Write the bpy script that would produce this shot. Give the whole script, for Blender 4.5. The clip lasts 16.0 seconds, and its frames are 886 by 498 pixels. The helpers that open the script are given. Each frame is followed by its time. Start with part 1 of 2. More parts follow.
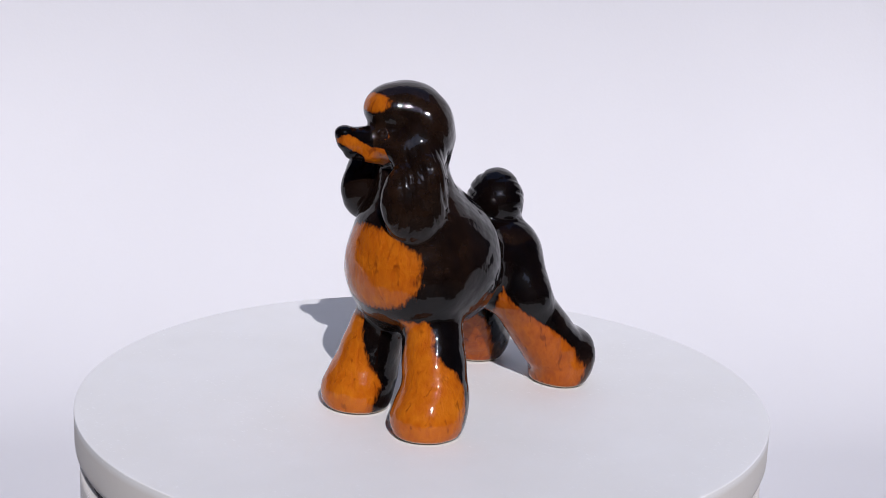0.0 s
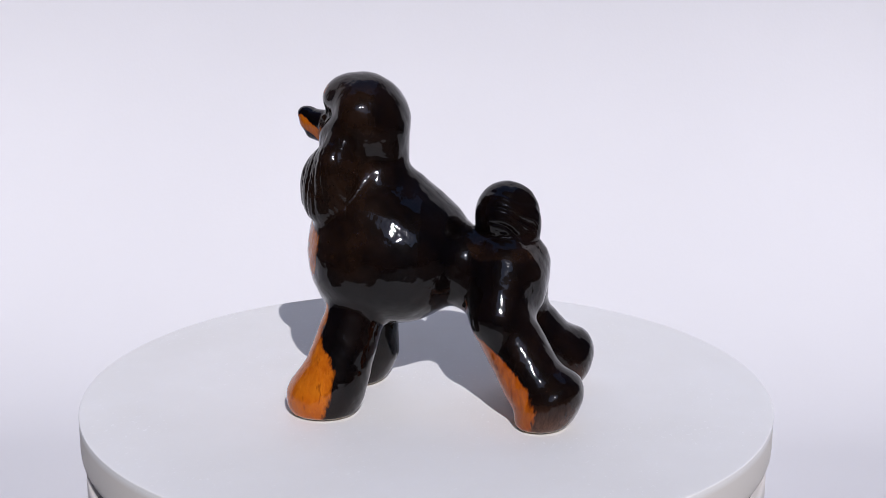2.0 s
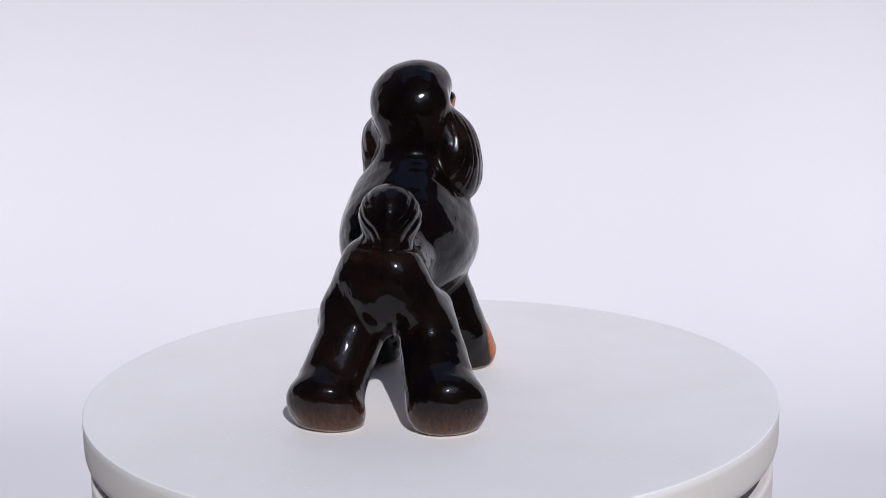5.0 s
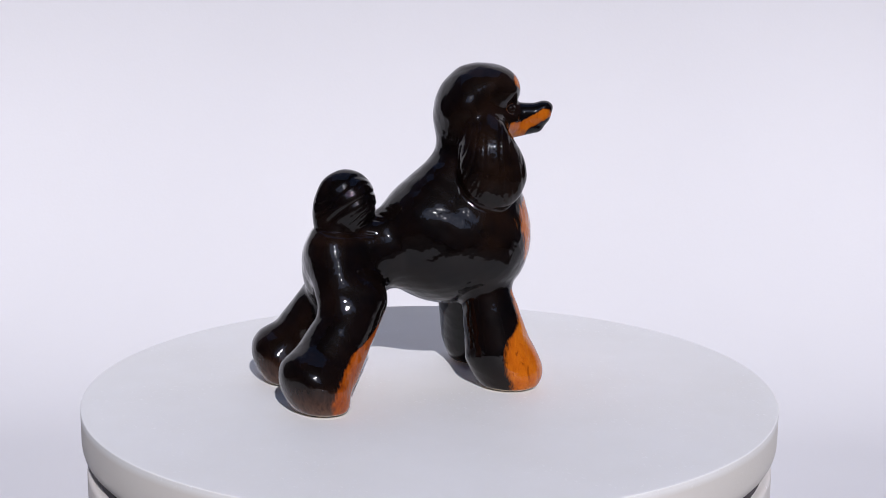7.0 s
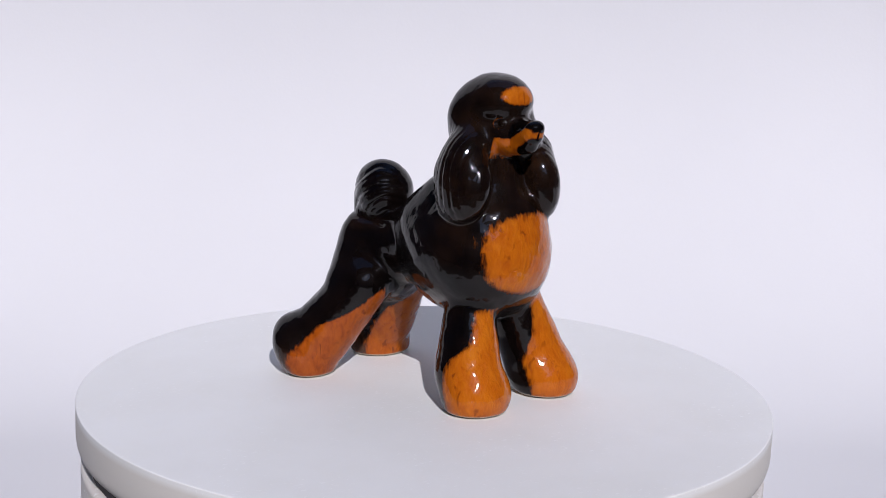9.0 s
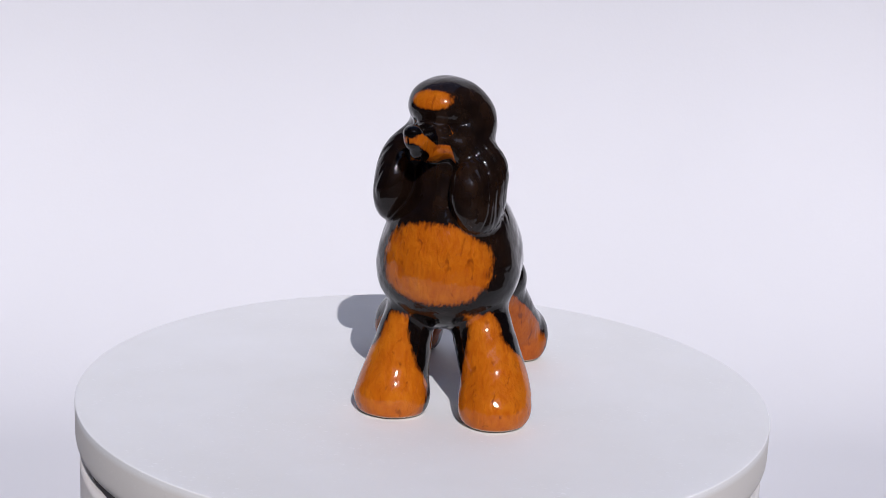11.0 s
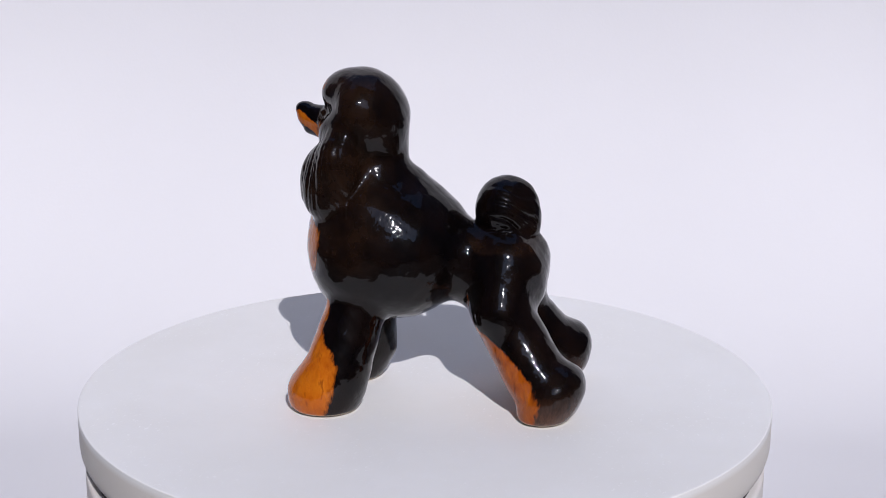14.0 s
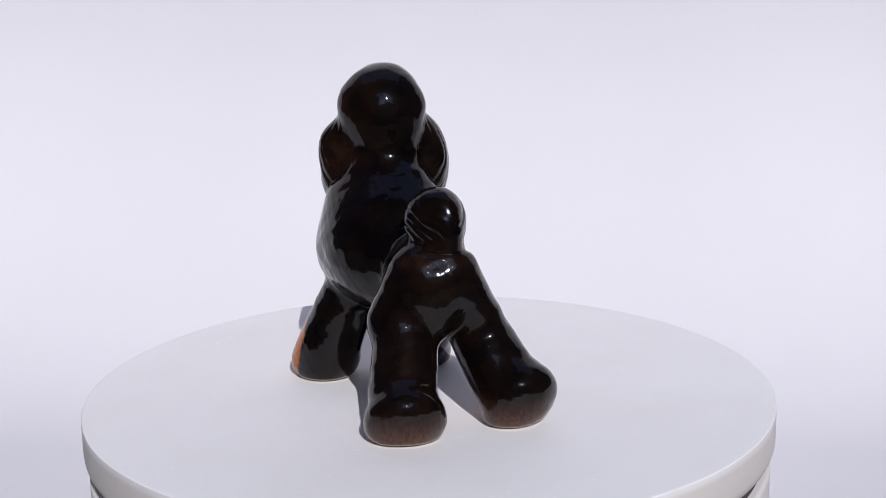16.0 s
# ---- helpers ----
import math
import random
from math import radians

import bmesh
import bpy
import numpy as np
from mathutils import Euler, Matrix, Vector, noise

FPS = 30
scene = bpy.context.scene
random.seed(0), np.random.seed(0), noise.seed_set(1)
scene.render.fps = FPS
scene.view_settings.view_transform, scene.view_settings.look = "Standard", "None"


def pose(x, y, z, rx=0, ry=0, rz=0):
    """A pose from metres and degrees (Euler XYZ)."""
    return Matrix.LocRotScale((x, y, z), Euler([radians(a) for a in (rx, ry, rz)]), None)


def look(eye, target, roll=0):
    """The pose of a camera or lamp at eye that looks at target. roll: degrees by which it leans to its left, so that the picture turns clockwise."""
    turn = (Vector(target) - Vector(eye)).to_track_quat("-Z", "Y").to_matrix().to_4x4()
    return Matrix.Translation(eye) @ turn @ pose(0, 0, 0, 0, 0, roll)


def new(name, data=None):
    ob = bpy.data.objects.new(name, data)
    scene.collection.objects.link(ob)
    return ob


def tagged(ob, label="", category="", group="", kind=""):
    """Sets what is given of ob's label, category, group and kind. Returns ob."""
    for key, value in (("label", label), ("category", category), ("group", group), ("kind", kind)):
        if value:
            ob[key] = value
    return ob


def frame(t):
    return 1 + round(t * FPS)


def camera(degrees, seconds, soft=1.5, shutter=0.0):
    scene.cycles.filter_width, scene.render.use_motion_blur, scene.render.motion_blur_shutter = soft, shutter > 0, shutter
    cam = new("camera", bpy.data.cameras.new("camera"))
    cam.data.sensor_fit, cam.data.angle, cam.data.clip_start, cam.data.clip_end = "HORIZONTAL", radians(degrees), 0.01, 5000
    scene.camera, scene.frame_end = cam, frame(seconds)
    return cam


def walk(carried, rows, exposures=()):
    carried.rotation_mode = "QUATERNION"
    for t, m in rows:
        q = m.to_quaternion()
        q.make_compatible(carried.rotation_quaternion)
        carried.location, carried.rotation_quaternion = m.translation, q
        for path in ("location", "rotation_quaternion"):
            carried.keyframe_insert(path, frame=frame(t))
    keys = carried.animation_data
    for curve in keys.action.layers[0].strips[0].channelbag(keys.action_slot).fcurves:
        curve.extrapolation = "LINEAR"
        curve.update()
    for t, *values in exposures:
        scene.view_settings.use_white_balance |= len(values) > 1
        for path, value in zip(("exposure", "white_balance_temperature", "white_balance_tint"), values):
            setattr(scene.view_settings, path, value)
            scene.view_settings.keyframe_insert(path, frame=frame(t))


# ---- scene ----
# Lens and stand: a tripod with a little play, so the aim drifts by a fraction of a degree
EYE = Vector((0, -0.4211, 0.1411))
LEAN = 0.707
DRIFT = [(0.0, 0.625, 13.118), (0.5, 0.590, 13.117), (1.0, 0.573, 13.121), (1.5, 0.574, 13.146), (2.0, 0.594, 13.197), (2.5, 0.600, 13.232), (3.0, 0.591, 13.254), (3.5, 0.586, 13.289), (4.0, 0.581, 13.317), (4.5, 0.574, 13.331), (5.0, 0.545, 13.345), (5.5, 0.515, 13.359), (6.0, 0.475, 13.370), (6.5, 0.465, 13.370), (7.0, 0.500, 13.347), (7.5, 0.535, 13.304), (8.0, 0.546, 13.269), (8.5, 0.540, 13.256), (9.0, 0.539, 13.251), (9.5, 0.539, 13.246), (10.0, 0.538, 13.244), (10.5, 0.543, 13.265), (11.0, 0.555, 13.325), (11.5, 0.571, 13.389), (12.0, 0.600, 13.416), (12.5, 0.650, 13.411), (13.0, 0.683, 13.401), (13.5, 0.665, 13.397), (14.0, 0.636, 13.397), (14.5, 0.633, 13.377), (15.0, 0.610, 13.334), (15.5, 0.590, 13.300), (16.0, 0.620, 13.290)]


def aim(turn, down):
    a, b = radians(turn), radians(down)
    return look(EYE, EYE + Vector((math.sin(a) * math.cos(b), math.cos(a) * math.cos(b), -math.sin(b))), LEAN)


cam = camera(32.92, 16.0, soft=0.75)
walk(cam, [(t, aim(a, b)) for t, a, b in DRIFT], [(0, -0.03, 6000, 16), (16, -0.03, 6000, 16)])

# ---- light: low sun through the tall opening in the added wall behind the camera, blue sky overhead ----
SUN_AZ, SUN_EL = radians(-80), radians(35)
TO_SUN = Vector((math.cos(SUN_AZ) * math.cos(SUN_EL), math.sin(SUN_AZ) * math.cos(SUN_EL), math.sin(SUN_EL)))
world = bpy.data.worlds.new("sky")
scene.world = world
world.use_nodes = True
wn = world.node_tree.nodes
sky = wn.new("ShaderNodeTexSky")
sky.sky_type, sky.sun_disc = "NISHITA", False
sky.sun_elevation, sky.sun_rotation = SUN_EL, radians(170)
sky.dust_density, sky.ozone_density = 0.2, 3.0
world.node_tree.links.new(sky.outputs[0], wn["Background"].inputs[0])
wn["Background"].inputs[1].default_value = 0.15
sun = new("sun", bpy.data.lights.new("sun", "SUN"))
sun.data.energy, sun.data.angle, sun.data.color = 3.4, radians(0.55), (1.0, 0.95, 0.89)
sun.matrix_world = look(TO_SUN * 3, (0, 0, 0))


# ---- materials ----
class Nodes:
    """A short way to write a node material."""

    def __init__(self, name):
        self.mat = bpy.data.materials.new(name)
        self.mat.use_nodes = True
        self.tree = self.mat.node_tree
        self.bsdf = self.tree.nodes["Principled BSDF"]

    def add(self, kind, **values):
        node = self.tree.nodes.new("ShaderNode" + kind)
        for key, value in values.items():
            node.inputs[key.replace("_", " ")].default_value = value
        return node

    def link(self, a, b):
        self.tree.links.new(a, b)

    def coords(self, scale):
        c, m = self.add("TexCoord"), self.add("Mapping")
        self.link(c.outputs["Object"], m.inputs["Vector"])
        m.inputs["Scale"].default_value = scale
        return m.outputs["Vector"]

    def noise(self, scale, detail=4.0, rough=0.55, stretch=(1, 1, 1), warp=0.0):
        n = self.add("TexNoise", Scale=scale, Detail=detail, Roughness=rough, Distortion=warp)
        self.link(self.coords(stretch), n.inputs["Vector"])
        return n.outputs["Fac"]

    def ramp(self, fac, low, high, a=0.0, b=1.0, smooth=False):
        n = self.add("MapRange")
        if smooth:
            n.interpolation_type = "SMOOTHSTEP"
        n.inputs["From Min"].default_value, n.inputs["From Max"].default_value = low, high
        n.inputs["To Min"].default_value, n.inputs["To Max"].default_value = a, b
        self.link(fac, n.inputs["Value"])
        return n.outputs["Result"]

    def mix(self, fac, a, b):
        n = self.add("Mix")
        n.data_type = "RGBA"
        for value, socket in ((fac, n.inputs["Factor"]), (a, n.inputs[6]), (b, n.inputs[7])):
            if isinstance(value, (tuple, float)):
                socket.default_value = (*value, 1) if isinstance(value, tuple) else value
            else:
                self.link(value, socket)
        return n.outputs[2]

    def math(self, op, a, b):
        n = self.add("Math")
        n.operation = op
        for value, socket in ((a, n.inputs[0]), (b, n.inputs[1])):
            if isinstance(value, (int, float)):
                socket.default_value = value
            else:
                self.link(value, socket)
        return n.outputs[0]

    def bump(self, height, distance, strength=1.0, before=None):
        n = self.add("Bump", Strength=strength, Distance=distance)
        self.link(height, n.inputs["Height"])
        if before:
            self.link(before, n.inputs["Normal"])
        return n.outputs["Normal"]

    def set(self, **values):
        for key, value in values.items():
            socket = self.bsdf.inputs[key.replace("_", " ")]
            if isinstance(value, (int, float)):
                socket.default_value = value
            elif isinstance(value, tuple):
                socket.default_value = (*value, 1)
            else:
                self.link(value, socket)
        return self.mat


def glaze_material():
    """Glossy glaze: black and dark brown brushed over ochre tan, under a thick clear coat."""
    m = Nodes("poodle_glaze")
    att = m.add("Attribute")
    att.attribute_name = "glaze"
    sep = m.add("SeparateColor")
    m.link(att.outputs["Color"], sep.inputs[0])
    tan_d, brown_d, red_d, thin = sep.outputs[0], sep.outputs[1], sep.outputs[2], att.outputs["Alpha"]
    strokes = m.noise(500, 3, 0.6, (1, 1, 0.5), 0.5)
    hairs = m.noise(1150, 3, 0.6, (1, 1, 0.22), 0.3)
    blots = m.noise(150, 4, 0.6)
    ragged = m.math("ADD", m.math("MULTIPLY", m.math("SUBTRACT", strokes, 0.5), 0.40), m.math("MULTIPLY", m.math("SUBTRACT", hairs, 0.5), 0.34))
    edge = m.math("ADD", tan_d, ragged)
    is_tan = m.ramp(edge, 0.40, 0.62, smooth=True)
    tan = m.mix(m.ramp(strokes, 0.30, 0.70), (0.38, 0.080, 0.0016), (0.47, 0.120, 0.0030))
    tan = m.mix(m.ramp(blots, 0.48, 0.72, 0.0, 0.55), tan, (0.54, 0.165, 0.007))
    ticks = m.ramp(m.noise(400, 2, 0.5, (1, 1, 0.42), 0.8), 0.62, 0.72, 0.0, 0.60)
    tan = m.mix(ticks, tan, (0.13, 0.020, 0.0015))
    thinning = m.ramp(edge, 0.58, 0.86, 0.30, 0.0)
    tan = m.mix(thinning, tan, (0.20, 0.036, 0.002))
    red = m.mix(m.ramp(strokes, 0.35, 0.65), (0.17, 0.026, 0.002), (0.29, 0.052, 0.003))
    red = m.mix(ticks, red, (0.06, 0.010, 0.001))
    tan = m.mix(red_d, tan, red)
    black = m.mix(m.ramp(blots, 0.40, 0.75), (0.0012, 0.0009, 0.0011), (0.0034, 0.0019, 0.0018))
    brown = m.mix(m.ramp(blots, 0.30, 0.70), (0.0085, 0.0042, 0.0025), (0.0180, 0.0085, 0.0045))
    brown = m.mix(m.ramp(hairs, 0.55, 0.75, 0.0, 0.18), brown, (0.0230, 0.0110, 0.0060))
    dark = m.mix(m.math("MULTIPLY", brown_d, m.ramp(blots, 0.25, 0.60, 0.3, 1.0)), black, brown)
    dark = m.mix(m.math("MULTIPLY", thin, m.ramp(hairs, 0.3, 0.62, 0.35, 1.0)), dark, (0.115, 0.052, 0.030))
    base = m.mix(is_tan, dark, tan)
    place = m.add("SeparateXYZ")
    m.link(m.coords((1, 1, 1)), place.inputs[0])
    base = m.mix(m.ramp(place.outputs["Z"], 0.0012, 0.0007), base, (0.50, 0.40, 0.27))
    brushed = m.math("MULTIPLY", m.math("ADD", m.math("MULTIPLY", hairs, 0.6), m.math("MULTIPLY", strokes, 2.2)), m.math("ADD", 0.2, is_tan))
    fine = m.bump(brushed, 0.00042, 0.50)
    lumps = m.bump(m.noise(260, 2, 0.5), 0.00045, 0.42)
    coat = m.bump(m.noise(760, 2, 0.5, (1, 1, 0.6)), 0.00012, 0.45, lumps)
    return m.set(Base_Color=base, Roughness=0.45, Normal=fine, Coat_Weight=1.0, Coat_Roughness=0.055, Coat_IOR=1.36,
                 Coat_Normal=coat, Specular_IOR_Level=0.02)


def plaster_material(name, tone, warm, rim=0.0):
    m = Nodes(name)
    grain, spots, stain = m.noise(900, 5, 0.65), m.noise(260, 4, 0.7), m.noise(16, 4, 0.6)
    base = m.mix(m.ramp(stain, 0.35, 0.7), (tone, tone * (1 - warm * 0.6), tone * (1 - warm)), (tone * 0.95, tone * 0.945, tone * 0.93))
    base = m.mix(m.ramp(spots, 0.68, 0.75, 0.0, 0.7), base, (0.91, 0.91, 0.90))
    flecks = m.ramp(m.noise(800, 3, 0.6, (1, 0.6, 1)), 0.60, 0.70)
    patchy = m.math("MULTIPLY", flecks, m.ramp(m.noise(28, 3, 0.6), 0.40, 0.60))
    relief = m.bump(m.math("ADD", m.math("MULTIPLY", grain, 0.25), m.math("ADD", m.math("MULTIPLY", spots, 0.3), m.math("MULTIPLY", patchy, 0.35))), 0.00034, 0.5)
    base = m.mix(m.math("MULTIPLY", patchy, 0.8), base, (0.93, 0.93, 0.93))
    # cream side below the top edge, its colour darkened to suggest shade
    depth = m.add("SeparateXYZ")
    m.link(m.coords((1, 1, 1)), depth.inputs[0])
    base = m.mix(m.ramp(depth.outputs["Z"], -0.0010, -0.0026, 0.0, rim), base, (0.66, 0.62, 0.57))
    return m.set(Base_Color=base, Roughness=0.62, Normal=relief, Specular_IOR_Level=0.35)


def paper_material():
    m = Nodes("white_paper")
    base = m.mix(m.ramp(m.noise(5, 3), 0.35, 0.65), (0.695, 0.692, 0.715), (0.67, 0.668, 0.692))
    return m.set(Base_Color=base, Roughness=0.85, Normal=m.bump(m.noise(700, 4), 0.0001, 0.4), Specular_IOR_Level=0.2)


def undershade_material():
    m = Nodes("dark_undershade")
    # near-black tone that stands in for the shade below the disc
    base = m.mix(m.ramp(m.noise(300), 0.35, 0.65), (0.035, 0.028, 0.034), (0.055, 0.045, 0.052))
    return m.set(Base_Color=base, Roughness=0.7)


def table_material():
    m = Nodes("dull_table")
    base = m.mix(m.ramp(m.noise(20, 5, 0.6, (1, 6, 1)), 0.3, 0.7), (0.050, 0.046, 0.044), (0.078, 0.073, 0.070))
    return m.set(Base_Color=base, Roughness=0.7, Specular_IOR_Level=0.2)


def fill_tint_material():
    m = Nodes("grey_blue_fill_tint")
    # blue chosen to tint the light that these added walls bounce into shadows
    base = m.mix(m.ramp(m.noise(3, 4), 0.3, 0.7), (0.12, 0.165, 0.27), (0.14, 0.19, 0.31))
    return m.set(Base_Color=base, Roughness=0.8, Specular_IOR_Level=0.2)


GLAZE = glaze_material()
FILL_TINT = fill_tint_material()
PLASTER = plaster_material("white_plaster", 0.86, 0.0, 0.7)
LOWER = plaster_material("cream_plaster", 0.72, 0.10)
PAPER, UNDERSHADE, TABLE = paper_material(), undershade_material(), table_material()


def link_mesh(name, verts, faces, material, parent=None, smooth=True):
    mesh = bpy.data.meshes.new(name)
    mesh.from_pydata(verts, [], faces)
    mesh.materials.append(material)
    mesh.polygons.foreach_set("use_smooth", [smooth] * len(faces))
    ob = new(name, mesh)
    ob.parent = parent
    return ob


# ---- the setting: a white paper sweep on a table, with unseen walls added to shape the light ----
FLOOR = -0.058


def backdrop():
    """One sheet: flat on the table, then a wide bend up into a leaning back."""
    line = [(-0.03, FLOOR), (0.03, FLOOR), (0.10, FLOOR)]
    radius, top = 0.16, radians(92)
    for i in range(1, 49):
        a = top * i / 48
        line.append((0.10 + radius * math.sin(a), FLOOR + radius * (1 - math.cos(a))))
    y, z = line[-1]
    line.append((y + 0.36 * math.cos(top), z + 0.36 * math.sin(top)))
    xs = [-0.55 + 1.10 * i / 24 for i in range(25)]
    loop = line + [(y, z - 0.0006) for y, z in reversed(line)]
    n = len(loop)
    verts = [(x, y, z) for x in xs for y, z in loop]
    faces = [(i * n + j, i * n + (j + 1) % n, (i + 1) * n + (j + 1) % n, (i + 1) * n + j) for i in range(24) for j in range(n)]
    ob = link_mesh("backdrop", verts, faces, PAPER)
    return tagged(ob, "plain white paper sweep curving up behind the turntable", "backdrop", kind="structure")


def ground():
    s = 60
    verts = [(x, y, -0.80) for x in (-s, s) for y in (-s, s)]
    ob = link_mesh("ground", verts, [(0, 2, 3, 1)], TABLE)
    return tagged(ob, "dull grey-brown floor under the table", "floor", kind="structure")


def opening_wall():
    """An unseen wall added behind the camera to darken reflections: thick, with one tall opening towards the sun."""
    y0, y1, x0, x1, z0, z1 = -1.85, -1.65, -1.3, 1.3, -0.80, 2.4
    a0, a1, b0, b1 = -0.28, 0.92, 0.82, 1.95
    bm = bmesh.new()
    for lo, hi in (((x0, z0), (a0, z1)), ((a1, z0), (x1, z1)), ((a0, z0), (a1, b0)), ((a0, b1), (a1, z1))):
        bmesh.ops.create_cube(bm, size=1, matrix=Matrix.LocRotScale(((lo[0] + hi[0]) / 2, (y0 + y1) / 2, (lo[1] + hi[1]) / 2), None, (hi[0] - lo[0], y1 - y0, hi[1] - lo[1])))
    return box_object("wall_south", bm, FILL_TINT, "unseen grey-blue wall added behind the camera, with one tall opening for the sun", "wall")


def box_object(name, bm, material, label, category):
    mesh = bpy.data.meshes.new(name)
    bm.to_mesh(mesh)
    bm.free()
    mesh.materials.append(material)
    return tagged(new(name, mesh), label, category, kind="structure")


def slab(name, lo, hi, material, label, category):
    bm = bmesh.new()
    bmesh.ops.create_cube(bm, size=1, matrix=Matrix.LocRotScale([(a + b) / 2 for a, b in zip(lo, hi)], None, [b - a for a, b in zip(lo, hi)]))
    return box_object(name, bm, material, label, category)


backdrop()
ground()
slab("table_top", (-0.9, -0.75, FLOOR - 0.034), (0.9, 0.8, FLOOR - 0.002), TABLE, "dull grey-brown table under the white paper", "table")
opening_wall()
# added walls, out of view: they hold back sky and bounce bluish fill
slab("wall_north", (-1.3, 1.10, -0.80), (1.3, 1.25, 2.4), FILL_TINT, "unseen grey-blue wall added behind the paper sweep to shape the light", "wall")
slab("wall_west", (-1.45, -1.85, -0.80), (-1.3, 1.25, 2.4), FILL_TINT, "unseen grey-blue side wall added to shape the light", "wall")
slab("wall_east", (1.3, -1.85, -0.80), (1.45, 1.25, 2.4), FILL_TINT, "unseen grey-blue side wall added to shape the light", "wall")
# added out of view: blocks the near sky so the glaze reflects dark
slab("ceiling", (-1.45, -1.85, 2.4), (1.45, -0.30, 2.5), FILL_TINT, "unseen roof slab added over the near part to block sky reflections", "ceiling")

# ---- the turntable ----
SPAN = 0.1003


def turned(profile, sides=192, wobble=0.0):
    """A turned ring or disc from (radius, height) pairs, from the axis outward and back."""
    verts, faces = [], []
    n = len(profile)
    for i in range(sides):
        a = 2 * math.pi * i / sides
        w = 1 + wobble * (math.sin(3 * a + 1) + 0.6 * math.sin(7 * a) + 0.35 * math.sin(17 * a + 2))
        verts += [(r * w * math.cos(a), r * w * math.sin(a), z) for r, z in profile]
    for i in range(sides):
        k = (i + 1) % sides
        faces += [(i * n + j, k * n + j, k * n + j + 1, i * n + j + 1) for j in range(n - 1)]
    return verts, faces


def rounded(r, z_top, z_low, bevel_top, bevel_low, steps=6):
    line = [(0.000001, z_top), (r * 0.5, z_top), (r - bevel_top - 0.002, z_top)]
    for i in range(steps + 1):
        a = math.pi / 2 * i / steps
        line.append((r - bevel_top + bevel_top * math.sin(a), z_top - bevel_top + bevel_top * math.cos(a)))
    for i in range(steps + 1):
        a = math.pi / 2 * i / steps
        line.append((r - bevel_low * 0.7 * (1 - math.cos(a)), z_low + bevel_low - bevel_low * math.sin(a)))
    return line + [(r * 0.6, z_low), (0.000001, z_low)]


def make_turntable():
    base = new("turntable")
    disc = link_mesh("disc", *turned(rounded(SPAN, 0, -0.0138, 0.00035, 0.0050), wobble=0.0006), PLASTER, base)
    # recessed ring coloured dark in place of the shadow in the gap
    ring = link_mesh("gap_shade_ring", *turned(rounded(SPAN * 0.965, -0.0138, -0.0176, 0.0006, 0.0006)), UNDERSHADE, base)
    foot = link_mesh("lower_disc", *turned(rounded(SPAN * 0.988, -0.0176, -0.0475, 0.0012, 0.002), wobble=0.0004), LOWER, base)
    leg = link_mesh("pedestal", *turned(rounded(SPAN * 0.5, -0.0475, -0.0575, 0.001, 0.001)), UNDERSHADE, base)
    tagged(leg, "dark pedestal")
    tagged(disc, "rough white plaster disc")
    tagged(ring, "dark ring standing in for the shaded gap between the discs")
    tagged(foot, "cream plaster lower disc")
    return tagged(base, "round white plaster turntable on the paper sweep, turning", "turntable")


turntable = make_turntable()

# ---- the figurine, in millimetres over the disc: nose to +x, its left to +y ----
STEP = 0.4
LOW, HIGH = (-54.0, -38.0, -2.0), (44.0, 34.0, 100.0)


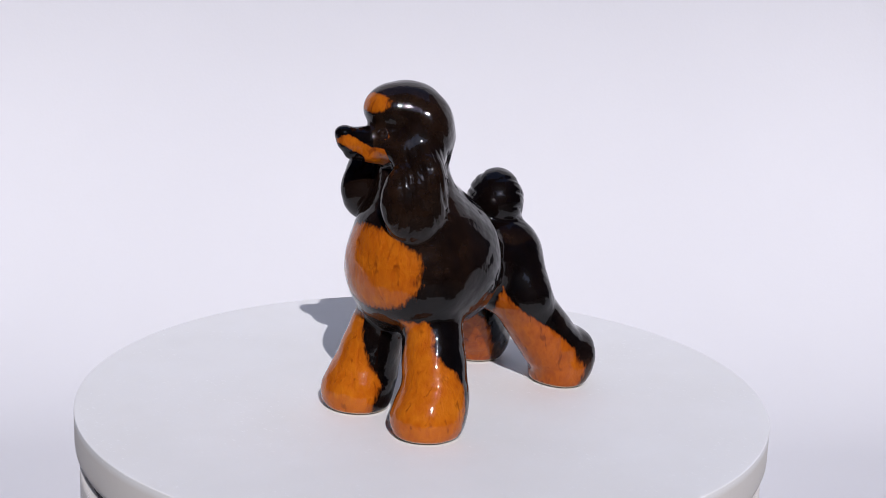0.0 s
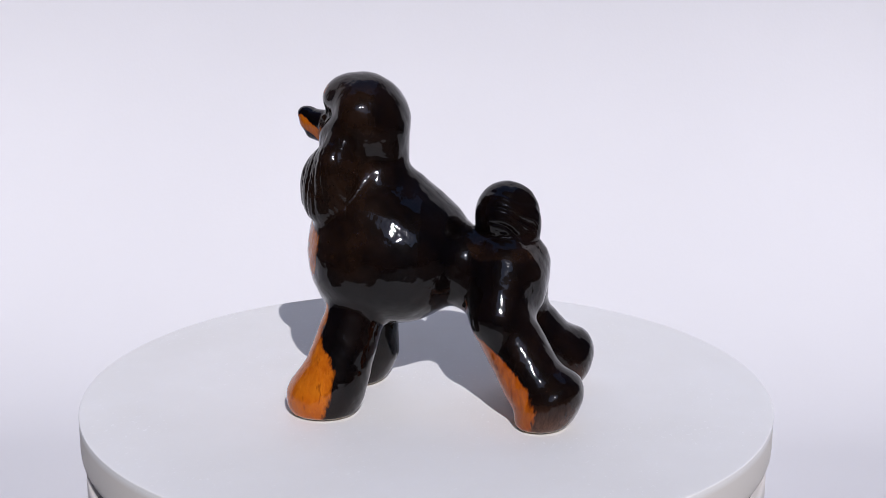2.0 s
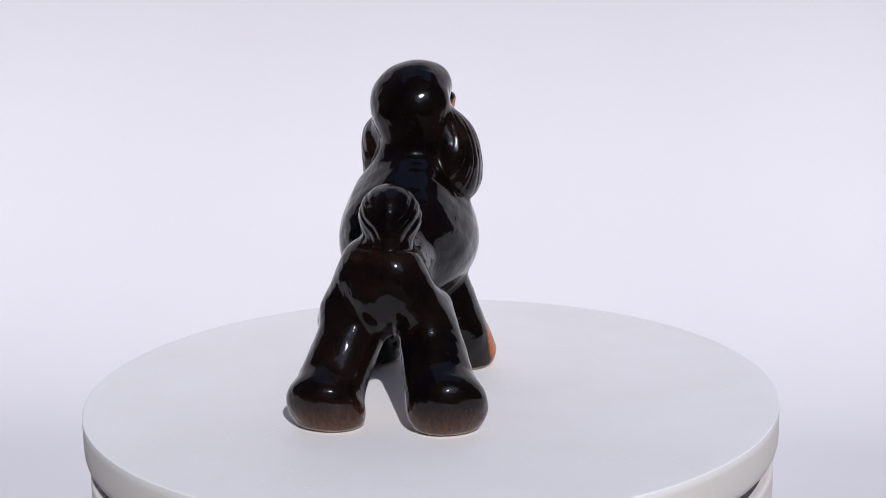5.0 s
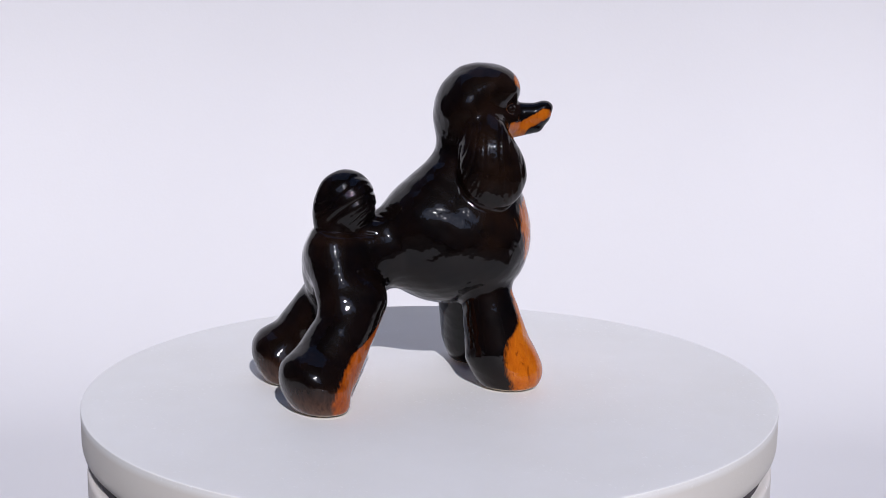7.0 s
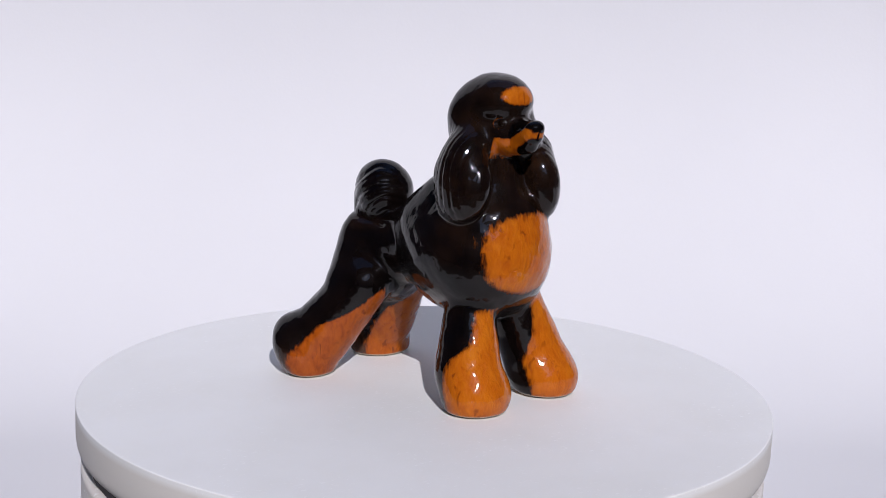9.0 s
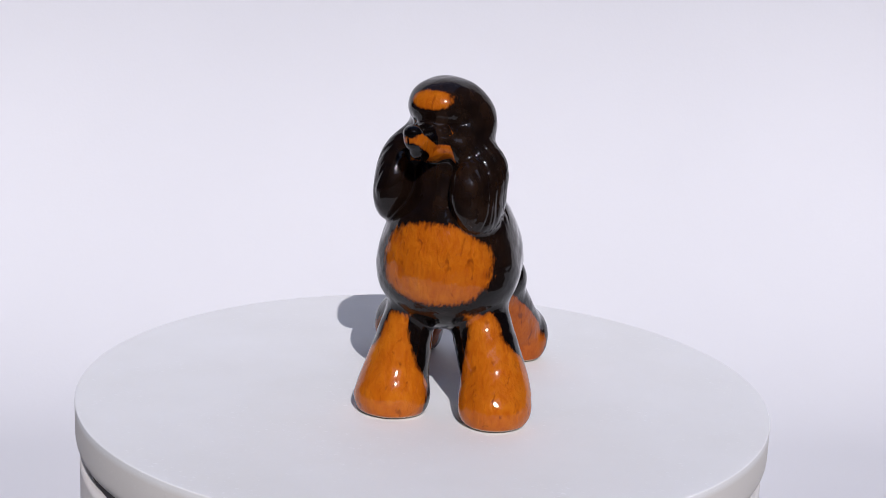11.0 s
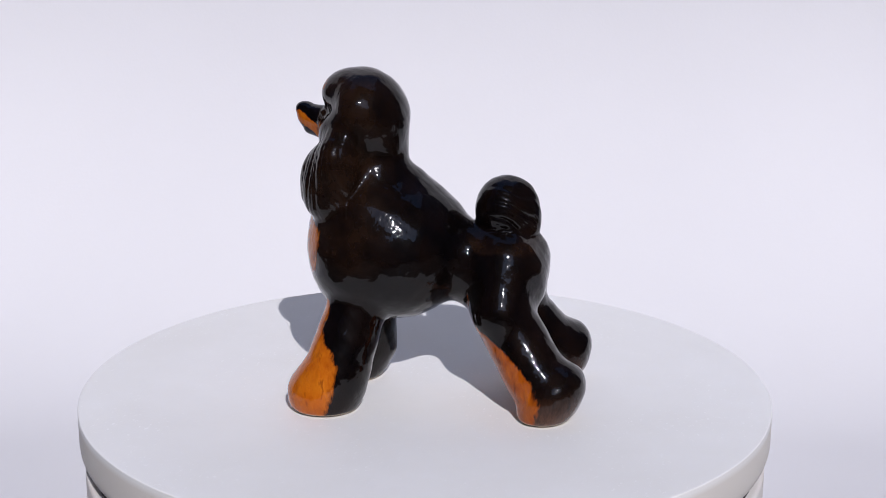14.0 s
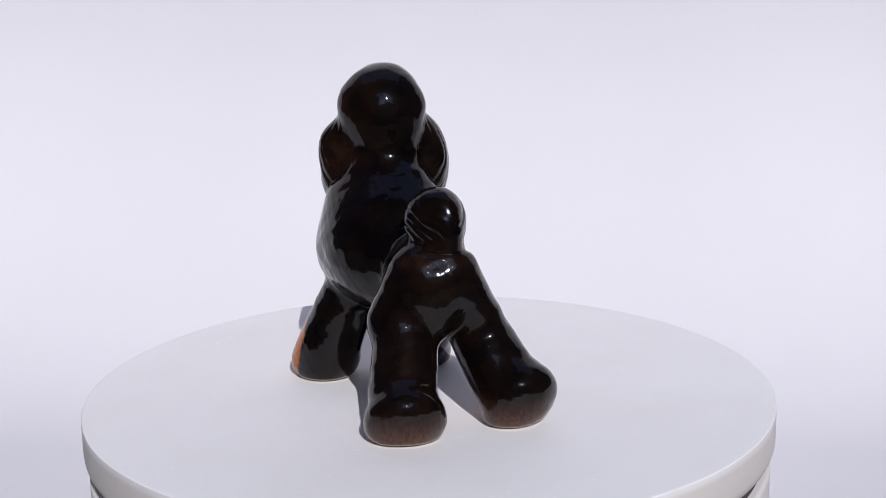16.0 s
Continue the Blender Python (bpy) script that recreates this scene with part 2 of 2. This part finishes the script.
class Clay:
    """A distance field that soft lumps are pressed into, and its skin."""

    def __init__(self):
        axes = [np.arange(a, b, STEP, dtype=np.float32) for a, b in zip(LOW, HIGH)]
        self.x, self.y, self.z = np.meshgrid(*axes, indexing="ij", sparse=True)
        self.d = np.full([len(a) for a in axes], 50, np.float32)

    def local(self, centre, yaw=0.0, pitch=0.0, roll=0.0):
        """Coordinates in a frame at centre: turned by yaw, then its nose dipped by pitch, then leaned by roll (degrees)."""
        m = Euler((radians(roll), radians(pitch), radians(yaw))).to_matrix()
        dx, dy, dz = self.x - centre[0], self.y - centre[1], self.z - centre[2]
        return [m[0][i] * dx + m[1][i] * dy + m[2][i] * dz for i in range(3)]

    def egg(self, centre, radii, yaw=0.0, pitch=0.0, roll=0.0):
        u, v, w = self.local(centre, yaw, pitch, roll)
        a = np.sqrt((u / radii[0]) ** 2 + (v / radii[1]) ** 2 + (w / radii[2]) ** 2) + 1e-6
        b = np.sqrt((u / radii[0] ** 2) ** 2 + (v / radii[1] ** 2) ** 2 + (w / radii[2] ** 2) ** 2) + 1e-6
        return a * (a - 1) / b

    def limb(self, p, q, rp, rq, flat=1.0):
        d = np.subtract(q, p)
        t = ((self.x - p[0]) * d[0] + (self.y - p[1]) * d[1] + (self.z - p[2]) * d[2]) / float(d @ d)
        t = np.clip(t, 0, 1)
        away = np.sqrt((self.x - p[0] - t * d[0]) ** 2 + ((self.y - p[1] - t * d[1]) * flat) ** 2 + (self.z - p[2] - t * d[2]) ** 2)
        return away - (rp + t * (rq - rp))

    def press(self, shape, soft):
        h = np.clip(0.5 + 0.5 * (self.d - shape) / soft, 0, 1)
        self.d = self.d * (1 - h) + shape * h - soft * h * (1 - h)

    def carve(self, shape, soft):
        h = np.clip(0.5 - 0.5 * (self.d + shape) / soft, 0, 1)
        self.d = self.d * (1 - h) - shape * h + soft * h * (1 - h)

    def skin(self):
        """Vertices and quads of the zero surface, one vertex in each cell that it crosses."""
        d = self.d
        inside = d < 0
        n = np.array(d.shape) - 1
        total, count = np.zeros((*n, 3), np.float32), np.zeros(n, np.float32)
        quads = []
        for axis in range(3):
            lo = [slice(None)] * 3
            hi = [slice(None)] * 3
            lo[axis], hi[axis] = slice(0, n[axis]), slice(1, n[axis] + 1)
            a, b = d[tuple(lo)], d[tuple(hi)]
            cross = (a < 0) != (b < 0)
            where = np.where(cross, a / np.where(cross, a - b, 1), 0).astype(np.float32)
            o1, o2 = [k for k in range(3) if k != axis]
            for i in (0, 1):
                for j in (0, 1):
                    s = [slice(None)] * 3
                    s[o1], s[o2] = slice(i, i + n[o1]), slice(j, j + n[o2])
                    c = cross[tuple(s)]
                    count += c
                    total[..., axis] += where[tuple(s)] * c
                    total[..., o1] += i * c
                    total[..., o2] += j * c
        used = count > 0
        ids = np.full(n, -1, np.int64)
        ids[used] = np.arange(used.sum())
        cells = np.argwhere(used)
        verts = (cells + total[used] / count[used][:, None]) * STEP + np.array(LOW)
        for axis in range(3):
            o1, o2 = (axis + 1) % 3, (axis + 2) % 3
            sl = [slice(1, -1)] * 3
            sl[axis] = slice(0, -1)
            s2 = [slice(1, -1)] * 3
            s2[axis] = slice(1, None)
            a, b = inside[tuple(sl)], inside[tuple(s2)]
            at = np.argwhere(a != b)
            flip = b[tuple(at.T)]
            off = np.ones(3, int)
            off[axis] = 0
            at = at + off
            e1, e2 = np.eye(3, dtype=int)[o1], np.eye(3, dtype=int)[o2]
            q = np.stack([ids[tuple((at - e).T)] for e in (e1 * 0, e1, e1 + e2, e2)], 1)
            q[flip] = q[flip][:, ::-1]
            quads.append(q)
        return verts, np.concatenate(quads)


HEAD_YAW = -22.0
HEAD = (14.5, -0.5)


def head_point(along, left, z):
    """A place on the head: along its nose, to its left, and its height."""
    a = radians(HEAD_YAW)
    return (HEAD[0] + along * math.cos(a) - left * math.sin(a), HEAD[1] + along * math.sin(a) + left * math.cos(a), z)


def crease(phase):
    """Narrow grooves, one to each half turn of the phase."""
    return np.exp(-((np.sin(phase) / 0.30) ** 2))


def comb_ears(c):
    """Fine strands combed down the outside of each ear, drawn together at the top."""
    for centre, yaw, lean, side in (((23.0, 8.3, 66.0), -25, 9, 1), ((15.2, -14.5, 66.5), -18, -11, -1)):
        u, v, w = c.local(centre, yaw, 4, lean)
        fan = u / (1 - 0.030 * np.clip(w, -12, 12)) + 0.7 * np.sin(w * 0.21 + u * 0.35)
        strand = crease(fan * 1.05) + 0.6 * crease(fan * 1.75 + 0.9 + 0.4 * np.sin(w * 0.35))
        on = np.clip((v * side + 0.5) / 2.5, 0, 1) * np.clip((13.5 - np.abs(w)) / 4, 0, 1) * np.clip((10.5 - np.abs(u)) / 2, 0, 1)
        c.d = c.d + 0.26 * strand * on


def comb_tail(c):
    """Curled locks that sweep over the tail in arcs, with a groove where it meets the rump."""
    u, v, w = c.local((-24.6, -3.3, 55.6), 5)
    swirl = np.sqrt((u - 6 + 0.25 * v) ** 2 + (1.25 * (w + 9)) ** 2)
    wave = 0.55 * np.sin(v * 0.45 + u * 0.30) + 0.3 * np.sin(u * 0.55 - w * 0.3)
    lock = crease(swirl * 0.62 + wave) + 0.55 * crease(swirl * 1.15 + 1.4 * wave + 0.8)
    on = np.clip((w + 7) / 4, 0, 1) * np.clip((12.5 - np.sqrt(u ** 2 + v ** 2 + w ** 2)) / 2, 0, 1)
    c.d = c.d + 0.44 * lock * on * np.clip(0.3 + np.abs(v) / 6, 0, 1) * np.maximum(np.clip(0.15 + (5 - u) / 7, 0, 1), np.clip(0.3 - v / 4, 0, 1))
    # the groove round its root
    ring = np.exp(-(((w + 8.2 + 0.12 * u) / 0.7) ** 2)) * np.clip((10.5 - np.sqrt(u ** 2 + v ** 2)) / 1.5, 0, 1)
    c.d = c.d + 0.45 * ring


def model_poodle():
    c = Clay()
    # trunk: deep chest, shoulders, narrow loin, rump
    c.press(c.egg((8.86, -0.28, 43.66), (22.89, 19.74, 19.85), -10.35, -17.62), 1)
    c.press(c.egg((17.01, -0.36, 39.24), (10.26, 17.24, 13.23), -0.36, 3.43), 8)
    c.press(c.limb((2.00, 0.55, 45.00), (-13.56, -4.85, 42.50), 13.86, 6.54, 1.21), 9)
    c.press(c.limb((3.13, -4.65, 61.10), (-3.83, -5.65, 51.30), 4.53, 6.43, 0.89), 8)
    # rump
    c.press(c.egg((-24.12, -0.77, 37.11), (12.88, 11.58, 14.92), -0.05, 2.18), 8)
    # head
    c.press(c.limb((12.45, -1.38, 80.00), (14.40, -2.63, 70.00), 8.76, 8.09, 0.94), 6)
    c.press(c.limb((11.33, -2.13, 71.00), (14.27, 0.26, 57.00), 6.05, 12.30, 0.92), 8)
    c.press(c.egg((13.40, -0.60, 82.60), (8.15, 12.44, 10.84), HEAD_YAW, 5.99), 6)
    c.press(c.egg(head_point(4.62, -1.15, 86.94), (9.38, 9.03, 7.21), HEAD_YAW, 3.75), 3)
    c.press(c.egg(head_point(8.32, 0.01, 78.30), (6.40, 7.18, 5.96), HEAD_YAW), 2)
    c.press(c.egg(head_point(2.99, 7.73, 75.47), (7.31, 4.20, 6.60), HEAD_YAW), 3)
    c.press(c.egg(head_point(3.01, -7.88, 75.33), (7.30, 4.40, 6.51), HEAD_YAW), 3)
    # muzzle
    c.press(c.limb(head_point(9.99, 0.17, 78.80), head_point(19.53, 0.48, 79.30), 4.02, 3.39, 1.11), 1)
    c.press(c.limb(head_point(9.39, -0.02, 75.81), head_point(18.40, 0.60, 76.30), 3.81, 2.50, 1.11), 1)
    c.press(c.egg(head_point(21.10, 0.55, 81.40), (2.30, 2.45, 1.80), HEAD_YAW), 1.6)
    # ear left
    c.press(c.egg((23.38, 8.42, 63.50), (9.29, 6.19, 11.28), -28.60, 3.61, 8.13), 1)
    c.press(c.egg((19.70, 8.20, 69.66), (5.81, 8.14, 8.99), -23.76, 1.24, 7.88), 3)
    # ear right
    c.press(c.egg((15.57, -14.69, 63.79), (9.86, 6.35, 11.02), -14.72, 4.38, -11.06), 1)
    c.press(c.egg((14.07, -14.74, 69.50), (7.37, 5.55, 9.91), -19.84, 7.18, -14.62), 3)
    # tail
    c.press(c.egg((-23.84, -3.13, 55.69), (7.78, 8.71, 8.93), 5.08, -2.65, 1.69), 1)
    c.press(c.egg((-26.28, -3.45, 52.68), (8.38, 5.67, 11.60), 9.37, -3.70, 3.71), 3)
    # front left
    c.press(c.limb((14.03, 7.21, 34.00), (20.21, 15.21, 11.00), 7.87, 9.34, 1.00), 2)
    c.press(c.egg((23.49, 15.87, 5.20), (10.64, 10.19, 9.33), -4.79, 6.62), 3)
    # front right
    c.press(c.limb((14.89, -8.99, 34.00), (18.62, -13.18, 11.00), 6.55, 9.91, 1.08), 2)
    c.press(c.egg((22.02, -13.37, 4.93), (9.62, 10.62, 9.17), 5.40, 0.51), 3)
    # hind left
    c.press(c.limb((-25.66, 3.17, 41.00), (-24.96, 10.63, 29.00), 8.07, 6.76, 1.04), 3)
    c.press(c.limb((-24.61, 5.85, 29.00), (-35.55, 11.21, 12.00), 8.37, 8.90, 0.95), 3)
    c.press(c.egg((-40.02, 12.21, 5.89), (7.77, 11.14, 11.71), -11.16, -36.95), 3)
    # hind right
    c.press(c.limb((-28.87, -5.77, 41.00), (-28.91, -13.27, 29.00), 8.36, 6.57, 1.06), 3)
    c.press(c.limb((-23.16, -12.20, 29.00), (-34.95, -18.31, 12.00), 7.87, 9.82, 1.01), 3)
    c.press(c.egg((-38.91, -21.21, 6.99), (8.01, 11.00, 11.95), 18.74, -35.86), 3)
    # eyes in shallow sockets, a closed mouth
    for side in (1, -1):
        c.carve(c.egg(head_point(12.4, 0.2 + side * 5.4, 81.5), (2.0, 1.5, 1.4), HEAD_YAW), 1.0)
        c.press(c.egg(head_point(11.4, 0.2 + side * 4.1, 81.4), (1.2, 1.2, 1.0), HEAD_YAW), 0.4)
    comb_ears(c)
    comb_tail(c)
    # hand-modelled unevenness
    c.d = c.d + 0.12 * np.sin(c.x * 0.55 + 0.8 * np.sin(c.z * 0.4)) * np.sin(c.y * 0.5 + 1) * np.sin(c.z * 0.6 + 2) + 0.03 * np.sin(c.x * 1.3 + c.y) * np.sin(c.z * 1.2 - c.y * 0.7)
    # paws rounded in below, each on a smaller flat sole
    sole = np.maximum(c.d + 1.5, -c.z)
    under = 0.3 - c.z + 0 * c.d
    h = np.clip(0.5 - 0.5 * (c.d - under) / 1.4, 0, 1)
    c.d = np.minimum(c.d * (1 - h) + under * h + 1.4 * h * (1 - h), sole)
    return c


def oval(y, z, centre, radii, power=2.0):
    a = (np.abs((y - centre[0]) / radii[0]) ** power + np.abs((z - centre[1]) / radii[1]) ** power) ** (1 / power)
    return (1 - a) * min(radii)


def round_leg(x, y, z, axis, side):
    """The turn about a leg's axis in degrees: 0 to the front, positive to the outside."""
    heights = [p[2] for p in axis]
    ax, ay = np.interp(z, heights, [p[0] for p in axis]), np.interp(z, heights, [p[1] for p in axis])
    return np.degrees(np.arctan2((y - ay) * side, x - ax))


def between(turn, z, heights, outer, inner):
    """Millimetres inside a mark that reaches round the leg from inner to outer."""
    return np.radians(np.minimum(np.interp(z, heights, outer) - turn, turn - np.interp(z, heights, inner))) * 8


def paint(v):
    """The glaze at each vertex: distance into the tan marks, brown, red, thin glaze at the soles."""
    x, y, z = v[:, 0], v[:, 1], v[:, 2]
    a = radians(HEAD_YAW)
    along = (x - HEAD[0]) * math.cos(a) + (y - HEAD[1]) * math.sin(a)
    left = -(x - HEAD[0]) * math.sin(a) + (y - HEAD[1]) * math.cos(a)
    none = np.full(len(v), -9.0)
    marks = none.copy()
    red = np.zeros(len(v))
    # chest
    chest = np.minimum(oval(y, z, (-1.3, 45.0), (14.9, 11.2), 2.5), 58.2 - z - 0.62 * np.clip(y, 0, 20))
    marks = np.maximum(marks, np.where((x > 12) & (z < 62), chest, none))
    # front legs: the front of the shin, widening to the whole paw
    steps = (0, 4, 8, 11, 14, 18, 21, 24, 28, 31)
    for axis, side, lift in (([(22.8, 15.9, 3), (20.4, 15.4, 11), (14.0, 6.9, 34)], 1, 0.0), ([(21.5, -13.2, 3), (18.7, -12.9, 11), (15.7, -9.3, 34)], -1, 2.0)):
        turn = round_leg(x, y, z, axis, side)
        d = between(turn, z + lift, steps, (99, 102, 104, 101, 97, 84, 60, 46, 44, 40), (-68, -68, -70, -74, -60, -40, -28, -18, -10, -6))
        near = (z < 33) & (x > 2) & ((y > 1.5) == (side > 0))
        marks = np.maximum(marks, np.where(near, np.minimum(d, 31.0 - lift - z), none))
    # hind legs: the front of the shank, a redder tan
    steps = (0, 3, 8, 13, 17, 20, 24, 28, 32)
    for axis, side, outer in (([(-39.5, 12.2, 5), (-36.0, 11.4, 12), (-23.2, 6.9, 29)], 1, (70, 74, 84, 86, 80, 70, 49, 32, 10)),
                              ([(-38.6, -20.9, 5), (-34.7, -18.0, 12), (-23.1, -12.4, 29)], -1, (72, 76, 80, 77, 73, 46, 24, 8, -10))):
        turn = round_leg(x, y, z, axis, side)
        d = between(turn, z, steps, outer, (-70, -70, -70, -68, -62, -50, -28, -6, 10))
        near = (z < 34) & (x < -10) & ((y > -4) == (side > 0))
        marks = np.maximum(marks, np.where(near, np.minimum(d, (32.5 if side > 0 else 28.0) - z), none))
        red = np.where(near, 0.50 if side > 0 else 0.72, red)
    # brow spot, cheeks and sides of the muzzle
    face = (z > 70) & (along > 6)
    marks = np.maximum(marks, np.where(face & (z > 84.0), 2.4 * oval(left, z, (0.3, 88.9), (5.5, 2.5), 2.2), none))
    upper = np.interp(along, (9, 11, 14.5, 17.7, 20.7, 22.0), (77.0, 77.5, 77.6, 79.5, 81.2, 81.0))
    lower = np.interp(along, (9, 14.3, 15.5, 16.5, 19.5, 22.5), (71.5, 71.5, 74.0, 75.4, 76.9, 78.6))
    muzzle = np.minimum(np.minimum(np.minimum(upper - z, z - lower), along - 9.4), 6.9 - np.abs(left) - 0.25 * np.clip(z - 75, 0, 3))
    nose = np.sqrt((along - 21.6) ** 2 + (left - 0.6) ** 2 + (z - 82.2) ** 2) - 2.7
    muzzle = np.minimum(np.minimum(muzzle, nose), np.abs(left - 0.5) * 1.5 - 0.5 + np.clip(20 - along, 0, 3))
    marks = np.maximum(marks, np.where(face & (z < 84) & (along > 8.5) & (np.abs(left) < 9), 2.6 * muzzle, none))
    rim = np.sqrt((along - 11.6) ** 2 + (z - 81.4) ** 2)
    lid = np.where((np.abs(left) > 2.5) & (np.abs(left) < 6.5) & (along < 11.9) & (along > 7.5), -0.25 - 3.4 * np.abs(rim - 1.5), none)
    marks = np.maximum(marks, np.where(face, lid, none))
    # brown over black: head, ears, chest, rump, and the thin glaze at the hind soles
    brown = np.clip((z - 50) / 18, 0, 1) * np.clip((along + 11) / 14, 0.12, 1)
    brown = np.maximum(brown, np.clip((-20 - x) / 12, 0, 1) * 0.36)
    brown = np.maximum(brown, np.clip((x - 2) / 10, 0, 1) * np.clip((z - 36) / 10, 0, 1) * 0.8)
    brown = np.maximum(brown, np.clip(1.4 - np.abs(z - 46.5) / 2.2, 0, 1) * (np.hypot(x + 25, y + 3) < 13))
    brown = np.where(y < -3, brown * 0.6, brown)
    brown = np.maximum(brown, 0.12)
    brown = np.where(face & (along > 14), 0.0, brown)
    thin = np.clip((11.0 - z) / 10.0, 0, 1) ** 1.4 * np.clip((-15 - x) / 10, 0.06, 1)
    return np.stack([np.clip(0.5 + marks / 6.0, 0, 1), brown, red, thin], 1)


def make_poodle():
    verts, quads = model_poodle().skin()
    mesh = bpy.data.meshes.new("dog_figurine")
    mesh.vertices.add(len(verts))
    mesh.vertices.foreach_set("co", (verts * 0.001).astype(np.float32).ravel())
    mesh.loops.add(quads.size)
    mesh.loops.foreach_set("vertex_index", quads.astype(np.int32).ravel())
    mesh.polygons.add(len(quads))
    mesh.polygons.foreach_set("loop_start", np.arange(0, quads.size, 4, dtype=np.int32))
    mesh.polygons.foreach_set("loop_total", np.full(len(quads), 4, np.int32))
    mesh.update(calc_edges=True)
    mesh.polygons.foreach_set("use_smooth", [True] * len(quads))
    bm = bmesh.new()
    bm.from_mesh(mesh)
    bmesh.ops.smooth_vert(bm, verts=bm.verts, factor=0.5, use_axis_x=True, use_axis_y=True, use_axis_z=True)
    bm.to_mesh(mesh)
    bm.free()
    co = np.empty(len(verts) * 3, np.float32)
    mesh.vertices.foreach_get("co", co)
    layer = mesh.color_attributes.new("glaze", "FLOAT_COLOR", "POINT")
    layer.data.foreach_set("color", paint(co.reshape(-1, 3) * 1000).astype(np.float32).ravel())
    mesh.materials.append(GLAZE)
    return tagged(new("dog_figurine", mesh), "glossy black and tan glazed ceramic poodle figurine standing on the turntable", "figurine")


poodle = make_poodle()


# ---- what turns ----
def motions():
    lie = Matrix.Translation((0.00015, -0.00099, -0.00037)) @ pose(0, 0, 0, math.degrees(math.atan(-0.03117)))
    stand = pose(0, 0.0086, 0, 0, 0, 6)
    spin = [(t / 2, pose(0, 0, 0, 0, 0, 221.265 - 29.830 * t / 2)) for t in range(33)]
    walk(turntable, [(t, m @ lie) for t, m in spin])
    walk(poodle, [(t, m @ lie @ stand) for t, m in spin])


motions()
